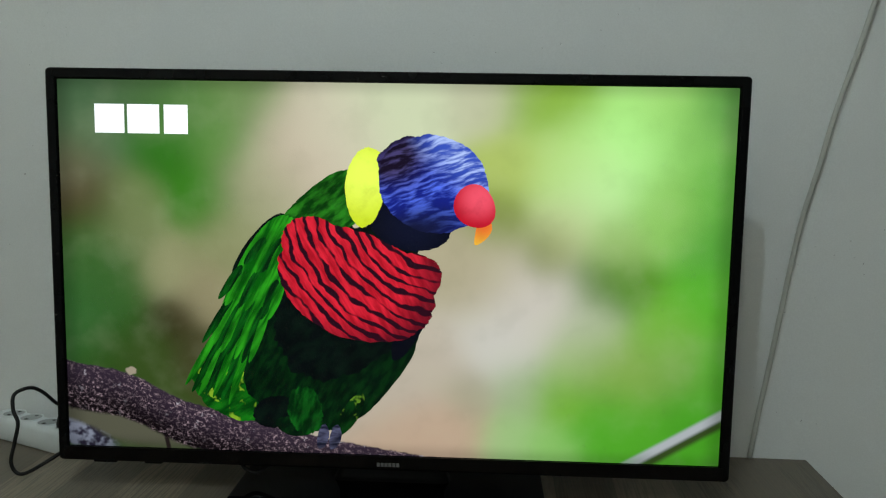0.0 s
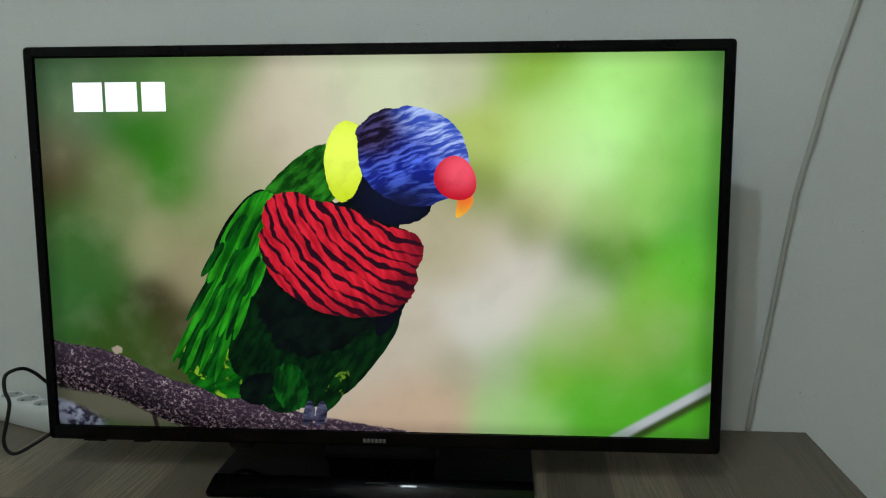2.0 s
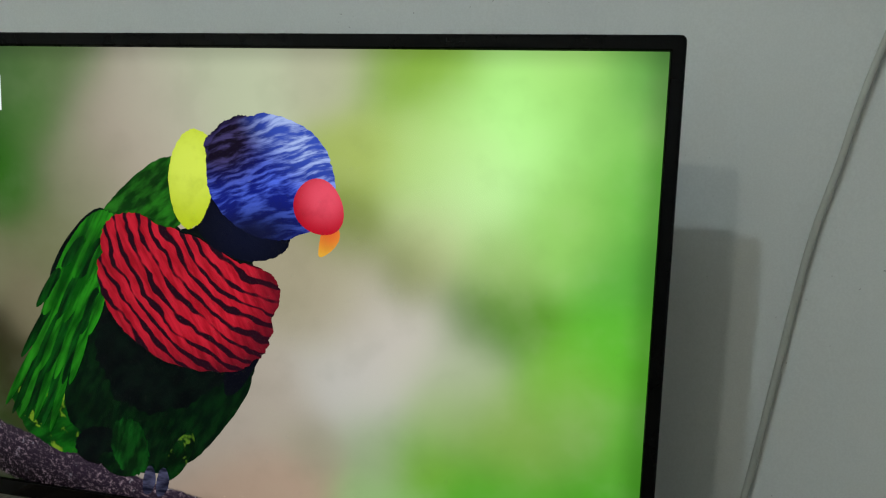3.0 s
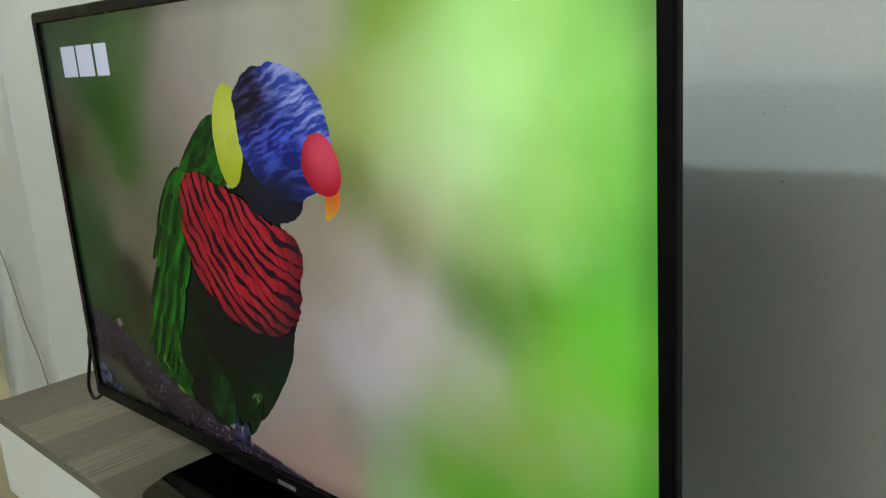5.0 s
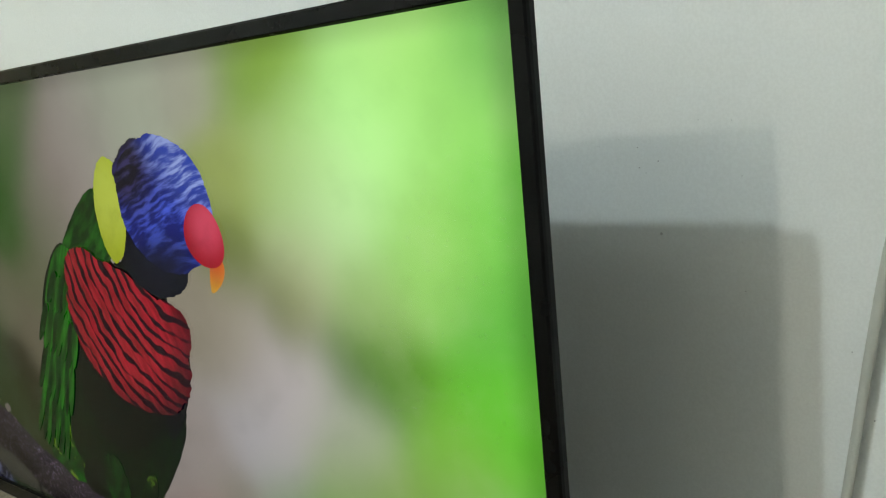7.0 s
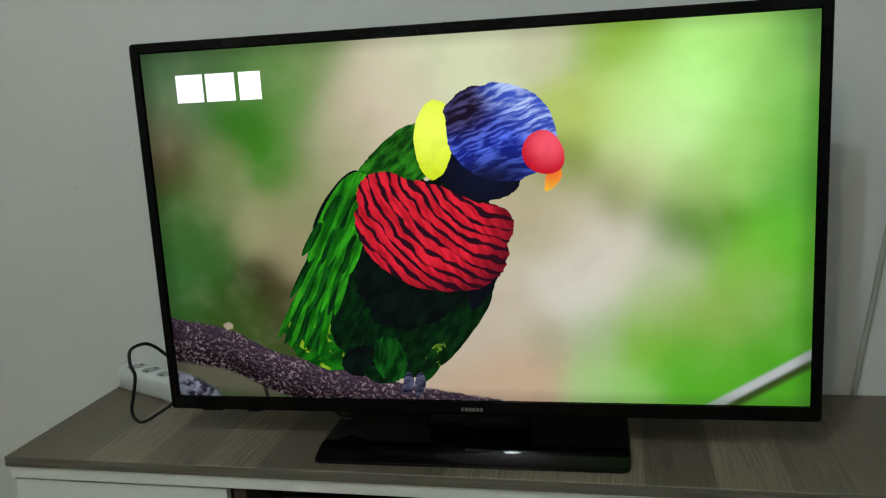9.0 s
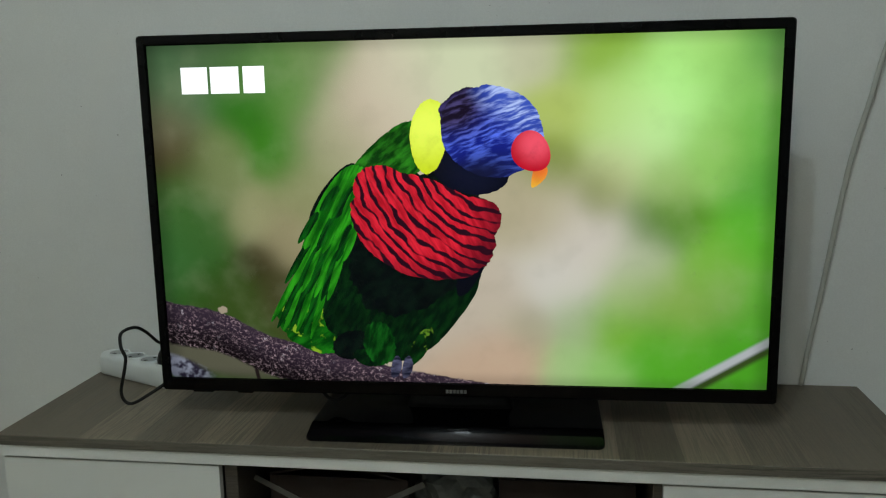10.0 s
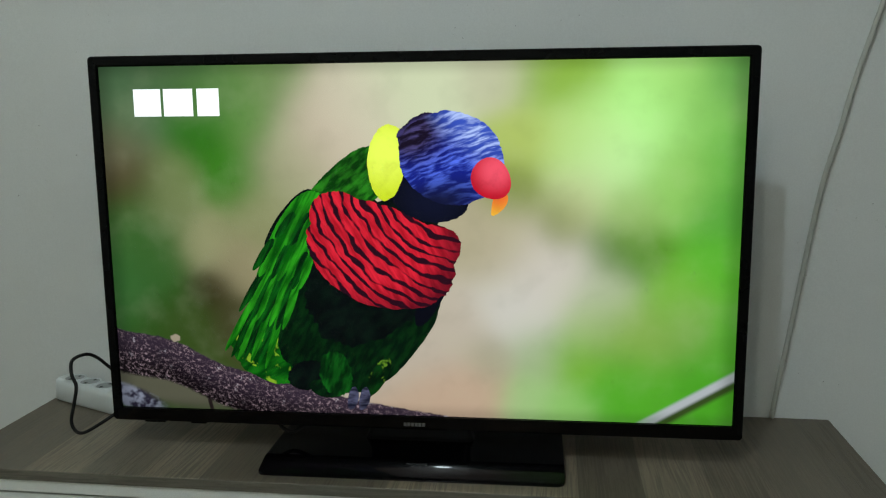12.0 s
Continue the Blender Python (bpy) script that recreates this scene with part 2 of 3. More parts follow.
# soft-focus colours on the panel: across, up, reach, colour
LEFT_BLOTS = (
    (-0.411, 1.074, 0.050, (72, 104, 66)), (-0.334, 1.075, 0.050, (80, 112, 64)), (-0.405, 1.007, 0.050, (96, 124, 84)),
    (-0.426, 0.962, 0.035, (118, 108, 80)), (-0.416, 0.924, 0.040, (82, 66, 38)), (-0.394, 0.855, 0.050, (64, 108, 44)),
    (-0.421, 0.768, 0.050, (60, 112, 50)), (-0.367, 0.714, 0.050, (52, 86, 26)), (-0.310, 0.991, 0.040, (44, 116, 14)),
    (-0.257, 0.929, 0.040, (54, 126, 18)), (-0.281, 1.039, 0.040, (92, 134, 66)), (-0.354, 0.917, 0.040, (126, 140, 86)),
    (-0.359, 0.879, 0.030, (136, 142, 94)), (-0.309, 0.834, 0.035, (158, 156, 112)), (-0.255, 0.796, 0.035, (152, 142, 106)),
    (-0.299, 0.760, 0.030, (52, 44, 18)),
)
MID_BLOTS = (
    (-0.229, 1.003, 0.040, (88, 140, 54)), (-0.205, 1.062, 0.050, (110, 140, 78)), (-0.223, 0.874, 0.040, (146, 146, 102)),
    (-0.130, 0.990, 0.060, (204, 186, 164)), (-0.070, 1.028, 0.050, (206, 198, 172)), (-0.176, 0.944, 0.050, (158, 158, 118)),
    (0.005, 1.065, 0.060, (204, 208, 172)), (0.123, 1.060, 0.040, (190, 188, 156)), (0.189, 1.061, 0.040, (134, 170, 58)),
    (0.155, 0.972, 0.040, (172, 186, 96)), (0.149, 0.905, 0.035, (120, 134, 56)), (-0.336, 0.699, 0.040, (66, 82, 34)),
    (-0.272, 0.717, 0.030, (72, 70, 40)), (0.121, 0.836, 0.050, (176, 164, 134)), (0.055, 0.703, 0.050, (192, 178, 160)),
    (-0.380, 0.809, 0.040, (64, 104, 44)),
)
RIGHT_BLOTS = (
    (0.240, 1.069, 0.040, (132, 168, 50)), (0.228, 0.981, 0.050, (178, 206, 116)), (0.300, 1.019, 0.060, (184, 244, 142)),
    (0.266, 0.952, 0.050, (196, 234, 160)), (0.341, 1.070, 0.050, (164, 214, 110)), (0.394, 1.035, 0.050, (134, 194, 90)),
    (0.432, 1.057, 0.035, (86, 142, 66)), (0.435, 0.948, 0.040, (94, 172, 58)), (0.370, 0.925, 0.050, (146, 198, 96)),
    (0.231, 0.899, 0.040, (184, 190, 136)), (0.299, 0.878, 0.035, (152, 184, 104)), (0.210, 0.861, 0.030, (124, 132, 62)),
    (0.278, 0.825, 0.035, (78, 120, 28)), (0.323, 0.819, 0.035, (88, 140, 38)), (0.431, 0.881, 0.040, (84, 160, 54)),
    (0.421, 0.798, 0.045, (94, 178, 46)),
)
LOW_BLOTS = (
    (0.197, 0.793, 0.060, (204, 194, 182)), (0.153, 0.737, 0.050, (206, 200, 190)), (0.273, 0.764, 0.040, (178, 186, 152)),
    (0.371, 0.759, 0.040, (124, 184, 62)), (0.109, 0.665, 0.030, (166, 160, 132)), (0.079, 0.609, 0.045, (198, 168, 142)),
    (0.165, 0.604, 0.035, (164, 196, 128)), (0.178, 0.675, 0.035, (160, 178, 130)), (0.231, 0.669, 0.035, (122, 178, 52)),
    (0.245, 0.717, 0.035, (158, 182, 114)), (0.313, 0.711, 0.050, (138, 172, 78)), (0.388, 0.721, 0.040, (128, 166, 80)),
    (0.440, 0.715, 0.035, (88, 174, 44)), (0.302, 0.624, 0.050, (88, 172, 40)), (0.414, 0.644, 0.050, (80, 166, 36)),
    (0.219, 0.590, 0.035, (146, 198, 104)),
)


def garden():
    """A soft-focus garden with a speckled branch across its lower corner."""
    n = Lit("lit_garden")
    X, Z, P, bar, oval, local, ruffled, both = n.X, n.Z, n.P, n.bar, n.oval, n.local, n.ruffled, lambda a, b: n.math("MULTIPLY", a, b)
    # the blurred garden: soft blots that melt into one another
    soft = ruffled(6.0, 0.022)
    total, weight = (0.0, 0.0, 0.0), 0.0
    for cx, cz, reach, rgb in (*LEFT_BLOTS, *MID_BLOTS, *RIGHT_BLOTS, *LOW_BLOTS):
        away = n.vector("SUBTRACT", soft, (cx, cz, 0))
        dot = n.add("VectorMath", i0=away, i1=away)
        dot.operation = "DOT_PRODUCT"
        w = n.math("POWER", math.e, n.math("MULTIPLY", dot.outputs["Value"], -0.95 / reach ** 2))
        blot = n.add("VectorMath", i0=n.add("CombineXYZ", X=w, Y=w, Z=w).outputs[0], i1=srgb(rgb[0], rgb[1] * 1.02, rgb[2] + 2)[:3], i2=total)
        blot.operation = "MULTIPLY_ADD"
        total, weight = blot.outputs["Vector"], n.math("ADD", weight, w)
    tone = n.vector("DIVIDE", total, n.add("CombineXYZ", X=weight, Y=weight, Z=weight).outputs[0])
    haze = n.noise(soft, 17.0, 3.0, 0.5)
    tone = n.mix(n.ramp(haze, 0.45, 0.75, 0.0, 0.07), tone, srgb(206, 214, 170))
    tone = n.mix(n.ramp(haze, 0.30, 0.50, 0.06, 0.0), tone, srgb(48, 74, 20))
    # thin blurred twigs
    tone = n.mix(bar(0.40, 0.6085, 0.09, 0.0075, 31, 0.6), tone, srgb(58, 80, 34))
    tone = n.mix(bar(0.397, 0.617, 0.09, 0.0058, 31, 0.6), tone, srgb(184, 190, 190))
    tone = n.mix(oval(P, -0.395, 0.633, 0.15, 0.045, -14, 0.25), tone, srgb(98, 98, 78))
    tone = n.mix(oval(ruffled(40.0, 0.012), -0.440, 0.595, 0.058, 0.017, -20, 0.3), tone, n.mix(n.ramp(n.noise(P, 60.0, 2.0), 0.42, 0.62), srgb(46, 42, 58), srgb(150, 156, 170)))
    tone = n.mix(bar(-0.309, 0.586, 0.0030, 0.012, 12, 0.4), tone, srgb(40, 32, 30))
    # the branch: a slow curve with speckled bark
    ridge = n.math("ADD", n.math("MULTIPLY_ADD", X, -0.144, 0.585), n.math("MULTIPLY_ADD", n.math("MULTIPLY", X, X), 0.247, n.ramp(n.math("ABSOLUTE", n.math("ADD", X, 0.365)), 0.0, 0.09, 0.013, 0.0)))
    rough = n.math("MULTIPLY", n.math("SUBTRACT", n.noise(P, 90.0, 3.0), 0.5), 0.006)
    depth = n.math("ADD", n.math("SUBTRACT", ridge, Z), rough)
    girth = n.math("MULTIPLY_ADD", X, -0.02, 0.058)
    wood = both(n.ramp(depth, -0.001, 0.002), n.ramp(n.math("SUBTRACT", depth, girth), -0.002, 0.004, 1.0, 0.0))
    bark = n.mix(n.ramp(depth, 0.0, 0.06), srgb(56, 44, 58), srgb(16, 9, 14))
    fleck = n.ramp(n.noise(local(P, 0, 0.8, 1.3, 1.0, -16), 210.0, 5.0, 0.85), 0.51, 0.62)
    lichen = n.ramp(n.noise(P, 55.0, 4.0, 0.7), 0.60, 0.68)
    bark = n.mix(both(fleck, n.ramp(n.noise(P, 30.0, 2.0), 0.35, 0.65, 0.25, 0.9)), bark, srgb(190, 164, 168))
    bark = n.mix(both(lichen, n.ramp(depth, 0.0, 0.05, 0.8, 0.1)), bark, srgb(214, 206, 210))
    tone = n.mix(wood, tone, bark)
    tone = n.mix(oval(ruffled(120.0, 0.006), -0.358, 0.686, 0.0075, 0.0062, 0, 0.2), tone, srgb(176, 164, 138))
    for cx, half in ((-0.3785, 0.0200), (-0.3325, 0.0215), (-0.2885, 0.0160)):
        tone = n.mix(bar(cx, 1.0305, half, 0.0190, 0, 0.04), tone, srgb(318, 326, 322))
    # the backlight fades at the panel's rim
    rim = n.ramp(n.math("SUBTRACT", n.math("ABSOLUTE", X), 0.4485), -0.03, 0.001, 1.0, 0.62)
    rim = both(rim, n.ramp(n.math("SUBTRACT", n.math("ABSOLUTE", n.math("SUBTRACT", Z, 0.8293)), 0.2523), -0.022, 0.001, 1.0, 0.72))
    return n.done(tone, both(rim, SCREEN_GAIN))


def strands(name, dark, light, turn, scale=90.0, stretch=8.0, low=0.36, high=0.68, wave=0.0, fleck=None):
    n = Lit(name)
    tone = n.mix(n.fibres(turn, scale, stretch, low, high, wave), srgb(*dark), srgb(*light))
    tone = n.mix(n.ramp(n.noise(n.P, 26.0, 3.0), 0.35, 0.7, 0.0, 0.45), tone, srgb(*[c * 0.5 for c in dark]))
    if fleck:
        tone = n.mix(n.math("MULTIPLY", n.ramp(n.noise(n.ruffled(60.0, 0.012), 62.0, 2.0), 0.56, 0.66), 0.85), tone, srgb(*fleck))
    return n.done(tone)


def striped():
    n = Lit("lit_red_stripes")
    arc = n.local(n.ruffled(24.0, 0.024), 0.085, 0.955, 1.0, 1.0, 0)
    band = n.math("SINE", n.math("MULTIPLY", n.vector("LENGTH", arc), 430.0))
    broken = n.math("ADD", band, n.math("MULTIPLY_ADD", n.noise(n.P, 30.0, 2.0), 3.0, -1.5))
    red = n.mix(n.fibres(-60, 120.0, 5.0, 0.3, 0.7), srgb(170, 18, 34), srgb(228, 38, 58))
    shade = n.ramp(n.vector("LENGTH", n.local(n.ruffled(40.0, 0.02), -0.062, 0.842, 0.128, 0.110, -20)), 0.62, 1.08, 0.0, 0.8)
    return n.done(n.mix(shade, n.mix(n.ramp(broken, 0.15, 0.75), red, srgb(38, 12, 26)), srgb(44, 10, 24)))


def blue_strands():
    n = Lit("lit_blue_strands")
    hair = n.fibres(18, 150.0, 4.5, 0.42, 0.66, 0.03)
    tone = n.mix(hair, srgb(22, 34, 132), srgb(86, 114, 236))
    tone = n.mix(n.oval(n.P, -0.008, 0.992, 0.058, 0.046, -10, 0.5), tone, n.mix(hair, srgb(22, 14, 34), srgb(72, 64, 112)))
    tone = n.mix(n.oval(n.P, 0.088, 0.995, 0.060, 0.030, -40, 0.7), tone, n.mix(hair, srgb(58, 84, 186), srgb(178, 198, 246)))
    tone = n.mix(n.oval(n.P, 0.025, 0.885, 0.075, 0.028, 12, 0.8), tone, srgb(18, 22, 54))
    return n.done(tone)


def toned(name, at, reach, inner, outer, grain=40.0):
    n = Lit(name)
    tone = n.mix(n.ramp(n.vector("LENGTH", n.local(n.P, *at, reach, reach, 0)), 0.15, 1.2), srgb(*inner), srgb(*outer))
    tone = n.mix(n.ramp(n.noise(n.P, grain, 3.0), 0.45, 0.75, 0.0, 0.25), tone, srgb(*[c * 0.7 for c in outer]))
    return n.done(tone)


def egg(cx, cz, a, b, turn, taper=0.0, bend=0.0, fringe=0.0, count=120, depth=0.0):
    """A flat egg-shaped leaf with a fringed rim, facing the room."""
    bm = bmesh.new()
    c, s = math.cos(radians(turn)), math.sin(radians(turn))
    rim = []
    for i in range(count):
        t = 2 * math.pi * i / count
        k = 1 + fringe * (random.random() - 0.5) + 1.6 * fringe * noise.noise((cx * 50 + 3 * math.cos(t), cz * 50 + 3 * math.sin(t), 1.7))
        u, v = a * math.cos(t) * k, b * math.sin(t) * (1 + taper * math.cos(t)) * k + bend * b * math.cos(t) ** 2
        rim.append(bm.verts.new((cx + u * c - v * s, depth, cz + u * s + v * c)))
    bm.faces.new(rim)
    return bm



# ---- the room ----
LEFT, RIGHT, BACK, FRONT, HIGH, LOW = -1.33, 2.30, 0.2385, -3.40, 2.52, -0.10


def setting(name, bm, material, label, category):
    return tagged(part(name, bm, material, None, m=ROOM), label, category, kind="structure")


setting("floor", box(LEFT - 0.1, RIGHT + 0.1, FRONT - 0.1, BACK + 0.1, LOW - 0.1, LOW), FLOOR, "brown wood laminate floor under the cabinet", "floor")
setting("ceiling", box(LEFT - 0.1, RIGHT + 0.1, FRONT - 0.1, BACK + 0.1, HIGH, HIGH + 0.1), CEILING, "plain white painted ceiling over the room", "ceiling")
setting("wall_north", box(LEFT - 0.1, RIGHT + 0.1, BACK, BACK + 0.1, LOW, HIGH), WALL, "light grey rough painted wall behind the television", "wall")
setting("wall_south", box(LEFT - 0.1, RIGHT + 0.1, FRONT - 0.1, FRONT, LOW, HIGH), WALL, "light grey painted wall across the room", "wall")
setting("wall_east", box(RIGHT, RIGHT + 0.1, FRONT, BACK, LOW, HIGH), WALL, "light grey painted side wall of the room", "wall")
west = bmesh.new()
DOOR_A, DOOR_B = 0.052, -0.80
box(LEFT - 0.1, LEFT, DOOR_A + 0.06, BACK, LOW, HIGH, bm=west)
box(LEFT - 0.1, LEFT, FRONT, DOOR_B - 0.06, LOW, HIGH, bm=west)
box(LEFT - 0.1, LEFT, DOOR_B - 0.06, DOOR_A + 0.06, LOW + 2.06, HIGH, bm=west)
setting("wall_west", west, PALE, "light grey painted side wall with a doorway", "wall")
door = thing("door_1", ROOM @ pose(LEFT, DOOR_A, LOW), "closed cream painted door in a cream frame", "door", kind="structure")
part("door_leaf", box(LEFT - 0.045, LEFT - 0.004, DOOR_B, DOOR_A - 0.003, LOW + 0.006, LOW + 2.03, 0.003), BEIGE, door, m=ROOM)
for y0, y1 in ((DOOR_A, DOOR_A + 0.068), (DOOR_B - 0.068, DOOR_B)):
    part("door_casing", box(LEFT - 0.06, LEFT + 0.014, y0, y1, LOW, LOW + 2.034, 0.004), BEIGE, door, m=ROOM)
part("door_head", box(LEFT - 0.06, LEFT + 0.014, DOOR_B - 0.068, DOOR_A + 0.068, LOW + 2.036, LOW + 2.105, 0.004), BEIGE, door, m=ROOM)
part("door_handle", tube([(LEFT + 0.002, DOOR_B + 0.06, LOW + 1.02), (LEFT + 0.045, DOOR_B + 0.06, LOW + 1.02), (LEFT + 0.05, DOOR_B + 0.09, LOW + 1.02), (LEFT + 0.05, DOOR_B + 0.17, LOW + 1.02)], 0.009), METAL, door, "brushed metal lever handle", True, m=ROOM)

# ---- the cabinet ----
XL, XR, YF, YB = -0.6940, 0.6492, -0.0965, 0.2365
cabinet = thing("tv_cabinet", ROOM @ pose((XL + XR) / 2, (YF + YB) / 2, LOW), "low white television cabinet with a grey-brown ash laminate top", "cabinet")


def board(name, x0, x1, y0, y1, z0, z1, material, label="", bevel=0.0008):
    return part(name, box(x0, x1, y0, y1, z0, z1, bevel, 1), material, cabinet, label, m=ROOM)


board("top_board", XL, XR, YF + 0.0012, YB, 0.4940, TOP, WOOD, "grey-brown ash grain laminate top")
board("edge_band", XL, XR, YF, YF + 0.001, 0.4943, TOP - 0.0004, EDGE, "darker grey ash edge strip", 0.0003)
for x0 in (XL + 0.004, XR - 0.022):
    board("side_panel", x0, x0 + 0.018, YF + 0.022, YB - 0.004, LOW, 0.4937, WHITE)
board("front_rail", XL + 0.004, XR - 0.004, YF + 0.004, YF + 0.021, 0.4748, 0.4937, WHITE, "white front rail under the top")
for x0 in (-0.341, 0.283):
    board("divider", x0, x0 + 0.02, YF + 0.022, YB - 0.012, LOW + 0.06, 0.4937, INSIDE_SHADED, "ash upright divider, darkened for the shade inside the cabinet")
board("back_panel", XL + 0.023, XR - 0.023, YB - 0.011, YB - 0.005, LOW + 0.06, 0.4937, INSIDE_SHADED)
board("bottom_board", XL + 0.023, XR - 0.023, YF + 0.022, YB - 0.012, LOW + 0.042, LOW + 0.0595, INSIDE_SHADED)
board("plinth", XL + 0.023, XR - 0.023, YF + 0.05, YF + 0.066, LOW, LOW + 0.0415, WHITE)
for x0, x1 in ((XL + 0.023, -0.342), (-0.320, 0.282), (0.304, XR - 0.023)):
    board("shelf", x0, x1, YF + 0.03, YB - 0.012, 0.322 if x1 - x0 > 0.5 else 0.345, 0.338 if x1 - x0 > 0.5 else 0.361, INSIDE_SHADED)
for x0, x1 in ((XL + 0.005, -0.3435), (0.2955, XR - 0.005)):
    board("flap_door", x0, x1, YF + 0.0085, YF + 0.021, 0.356, 0.4705, WHITE, "plain white flap door", 0.0005)
for x0 in (XL + 0.03, XR - 0.05):
    board("foot", x0, x0 + 0.02, YB - 0.06, YB - 0.04, LOW, LOW + 0.0415, WHITE)

# things in the open compartment
SHELF = 0.3382


def carton(name, x0, x1, y0, y1, high, label, tape):
    m = ROOM @ pose((x0 + x1) / 2, (y0 + y1) / 2, SHELF)
    ob = thing(name, m, label, "box")
    w, d = (x1 - x0) / 2, (y1 - y0) / 2
    bm = bmesh.new()
    for x0, x1, y0, y1, z0 in ((-w, w, -d, d - 0.003, 0.0), (-w, w, -d, 0.003 - d, 0.004), (-w, w, d - 0.003, d, 0.0), (-w, 0.003 - w, 0.003 - d, d - 0.003, 0.004), (w - 0.003, w, 0.003 - d, d - 0.003, 0.004)):
        box(x0, x1, y0, y1, z0, 0.004 if (y1 - y0 > 0.01 and x1 - x0 > 0.01) else high, bm=bm)
    part("box_body", bm, CARD_SHADED, ob, m=m)
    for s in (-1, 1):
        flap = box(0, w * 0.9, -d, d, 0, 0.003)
        part("flap", flap, CARD_SHADED, ob, m=m @ pose(s * w, 0, high, 0, 180 + 12 if s > 0 else -12, 0))
    if tape:
        for s in (-1, 1):
            part("tape", box(-0.075, 0.075, -0.0008, 0.0, -0.0045, 0.0045), TAPE, ob, "light grey strip", m=m @ pose(s * 0.068, -d - 0.001, high * 0.55, 0, -s * 27, 0))
    return ob


carton("cardboard_box", -0.295, -0.075, -0.01, 0.17, 0.085, "brown cardboard box, darkened for compartment shade, with two slanting grey strips", True)
carton("cardboard_box", 0.065, 0.265, -0.02, 0.16, 0.098, "plain brown cardboard box on the shelf, darkened for compartment shade", False)
crumple = bmesh.new()
bmesh.ops.create_icosphere(crumple, subdivisions=4, radius=1)
for v in crumple.verts:
    d = v.co.normalized()
    r = 1 + 0.28 * noise.noise(d * 2.1) + 0.10 * abs(noise.noise(d * 6.0))
    v.co = Vector((d.x * 0.078 * r, d.y * 0.07 * r, max(0.0, 0.054 + d.z * 0.062 * r)))
bag = thing("paper_bag", ROOM @ pose(0.002, 0.075, SHELF), "crumpled grey paper bag in the open compartment", "bag")
part("bag_body", crumple, PAPER, bag, m=ROOM @ pose(0.002, 0.075, SHELF))

# ---- the television ----
TVM = pose(0, 0.03, TOP)
tv = thing("television", TVM, "black flat screen television on a glossy stand, switched on", "television")
W, H, MID = 0.4628, 0.270, 0.8265
OPEN_W, OPEN_LOW, OPEN_HIGH = 0.4485, 0.577, 1.0815


def ring(w, h, r, y, mid=MID):
    return [(x, y, mid + z) for x, z in rounded(w, h, r)]


ow, oh, omid = OPEN_W, (OPEN_HIGH - OPEN_LOW) / 2, (OPEN_HIGH + OPEN_LOW) / 2
frame_bm = loft([ring(ow, oh, 0.001, 0.0075, omid), ring(ow, oh, 0.001, 0.0040, omid), ring(ow + 0.0012, oh + 0.0012, 0.0012, 0.0009, omid), ring(ow + 0.0022, oh + 0.0022, 0.0014, 0.0, omid),
                 ring(W - 0.0022, H - 0.0022, 0.0045, 0.0), ring(W - 0.0005, H - 0.0005, 0.0055, 0.0012), ring(W, H, 0.006, 0.004), ring(W, H, 0.006, 0.0095), ring(W - 0.001, H - 0.001, 0.006, 0.0110), ring(W - 0.014, H - 0.014, 0.006, 0.0112)], False)
part("bezel", frame_bm, FRAME, tv, "slim black satin plastic bezel")
part("bezel_lip", box(-W + 0.008, W - 0.008, -0.0006, 0.0012, 0.5592, 0.5768, 0.0005, 3), FASCIA, tv, "glossy strip under the screen")
part("back_housing", loft([ring(W - 0.012, H - 0.010, 0.006, 0.0108), ring(W - 0.014, H - 0.012, 0.008, 0.030), ring(W - 0.06, H - 0.05, 0.02, 0.040), *[[(x, y, z if z > 0.70 else 0.563 + (z - 0.60) * 0.3) for x, _, z in ring(W - 0.11, H - 0.08, 0.02, y)] for y in (0.042, 0.088, 0.092)]]), HOUSING, tv)
screen = part("screen", box(-OPEN_W - 0.001, OPEN_W + 0.001, 0.0045, 0.008, OPEN_LOW - 0.001, OPEN_HIGH + 0.001), garden(), tv, "lit screen showing coloured shapes before a blurred green garden")
GREEN = strands("lit_green_strands", (12, 92, 12), (52, 172, 30), 63, 105.0, 9.0)
DEEP_GREEN = strands("lit_deep_green", (4, 40, 12), (18, 104, 22), 63, 120.0, 9.0)
LIME = strands("lit_lime", (6, 62, 12), (28, 128, 22), 30, 60.0, 3.0, fleck=(150, 196, 46))
MOSS = strands("lit_moss", (4, 24, 12), (10, 48, 16), 60, 120.0, 3.0)
DUSK = strands("lit_dusk", (6, 12, 13), (10, 26, 18), 40, 70.0, 2.0)
NIGHT = toned("lit_dark_blue", (0.03, 0.90), 0.06, (14, 18, 40), (8, 10, 20))
VIOLET = strands("lit_violet", (18, 10, 30), (66, 58, 110), 22, 150.0, 4.0)
RED = striped()
SLATE = strands("lit_slate", (30, 32, 50), (104, 106, 136), 0, 160.0, 4.0)
LAYERS = []


def patch(name, material, label, *shape):
    """A flat coloured shape on the panel, a hair's breadth before the one laid last."""
    LAYERS.append(part(name, egg(*shape, depth=0.0044 - 0.00004 * len(LAYERS)), material, screen, label))


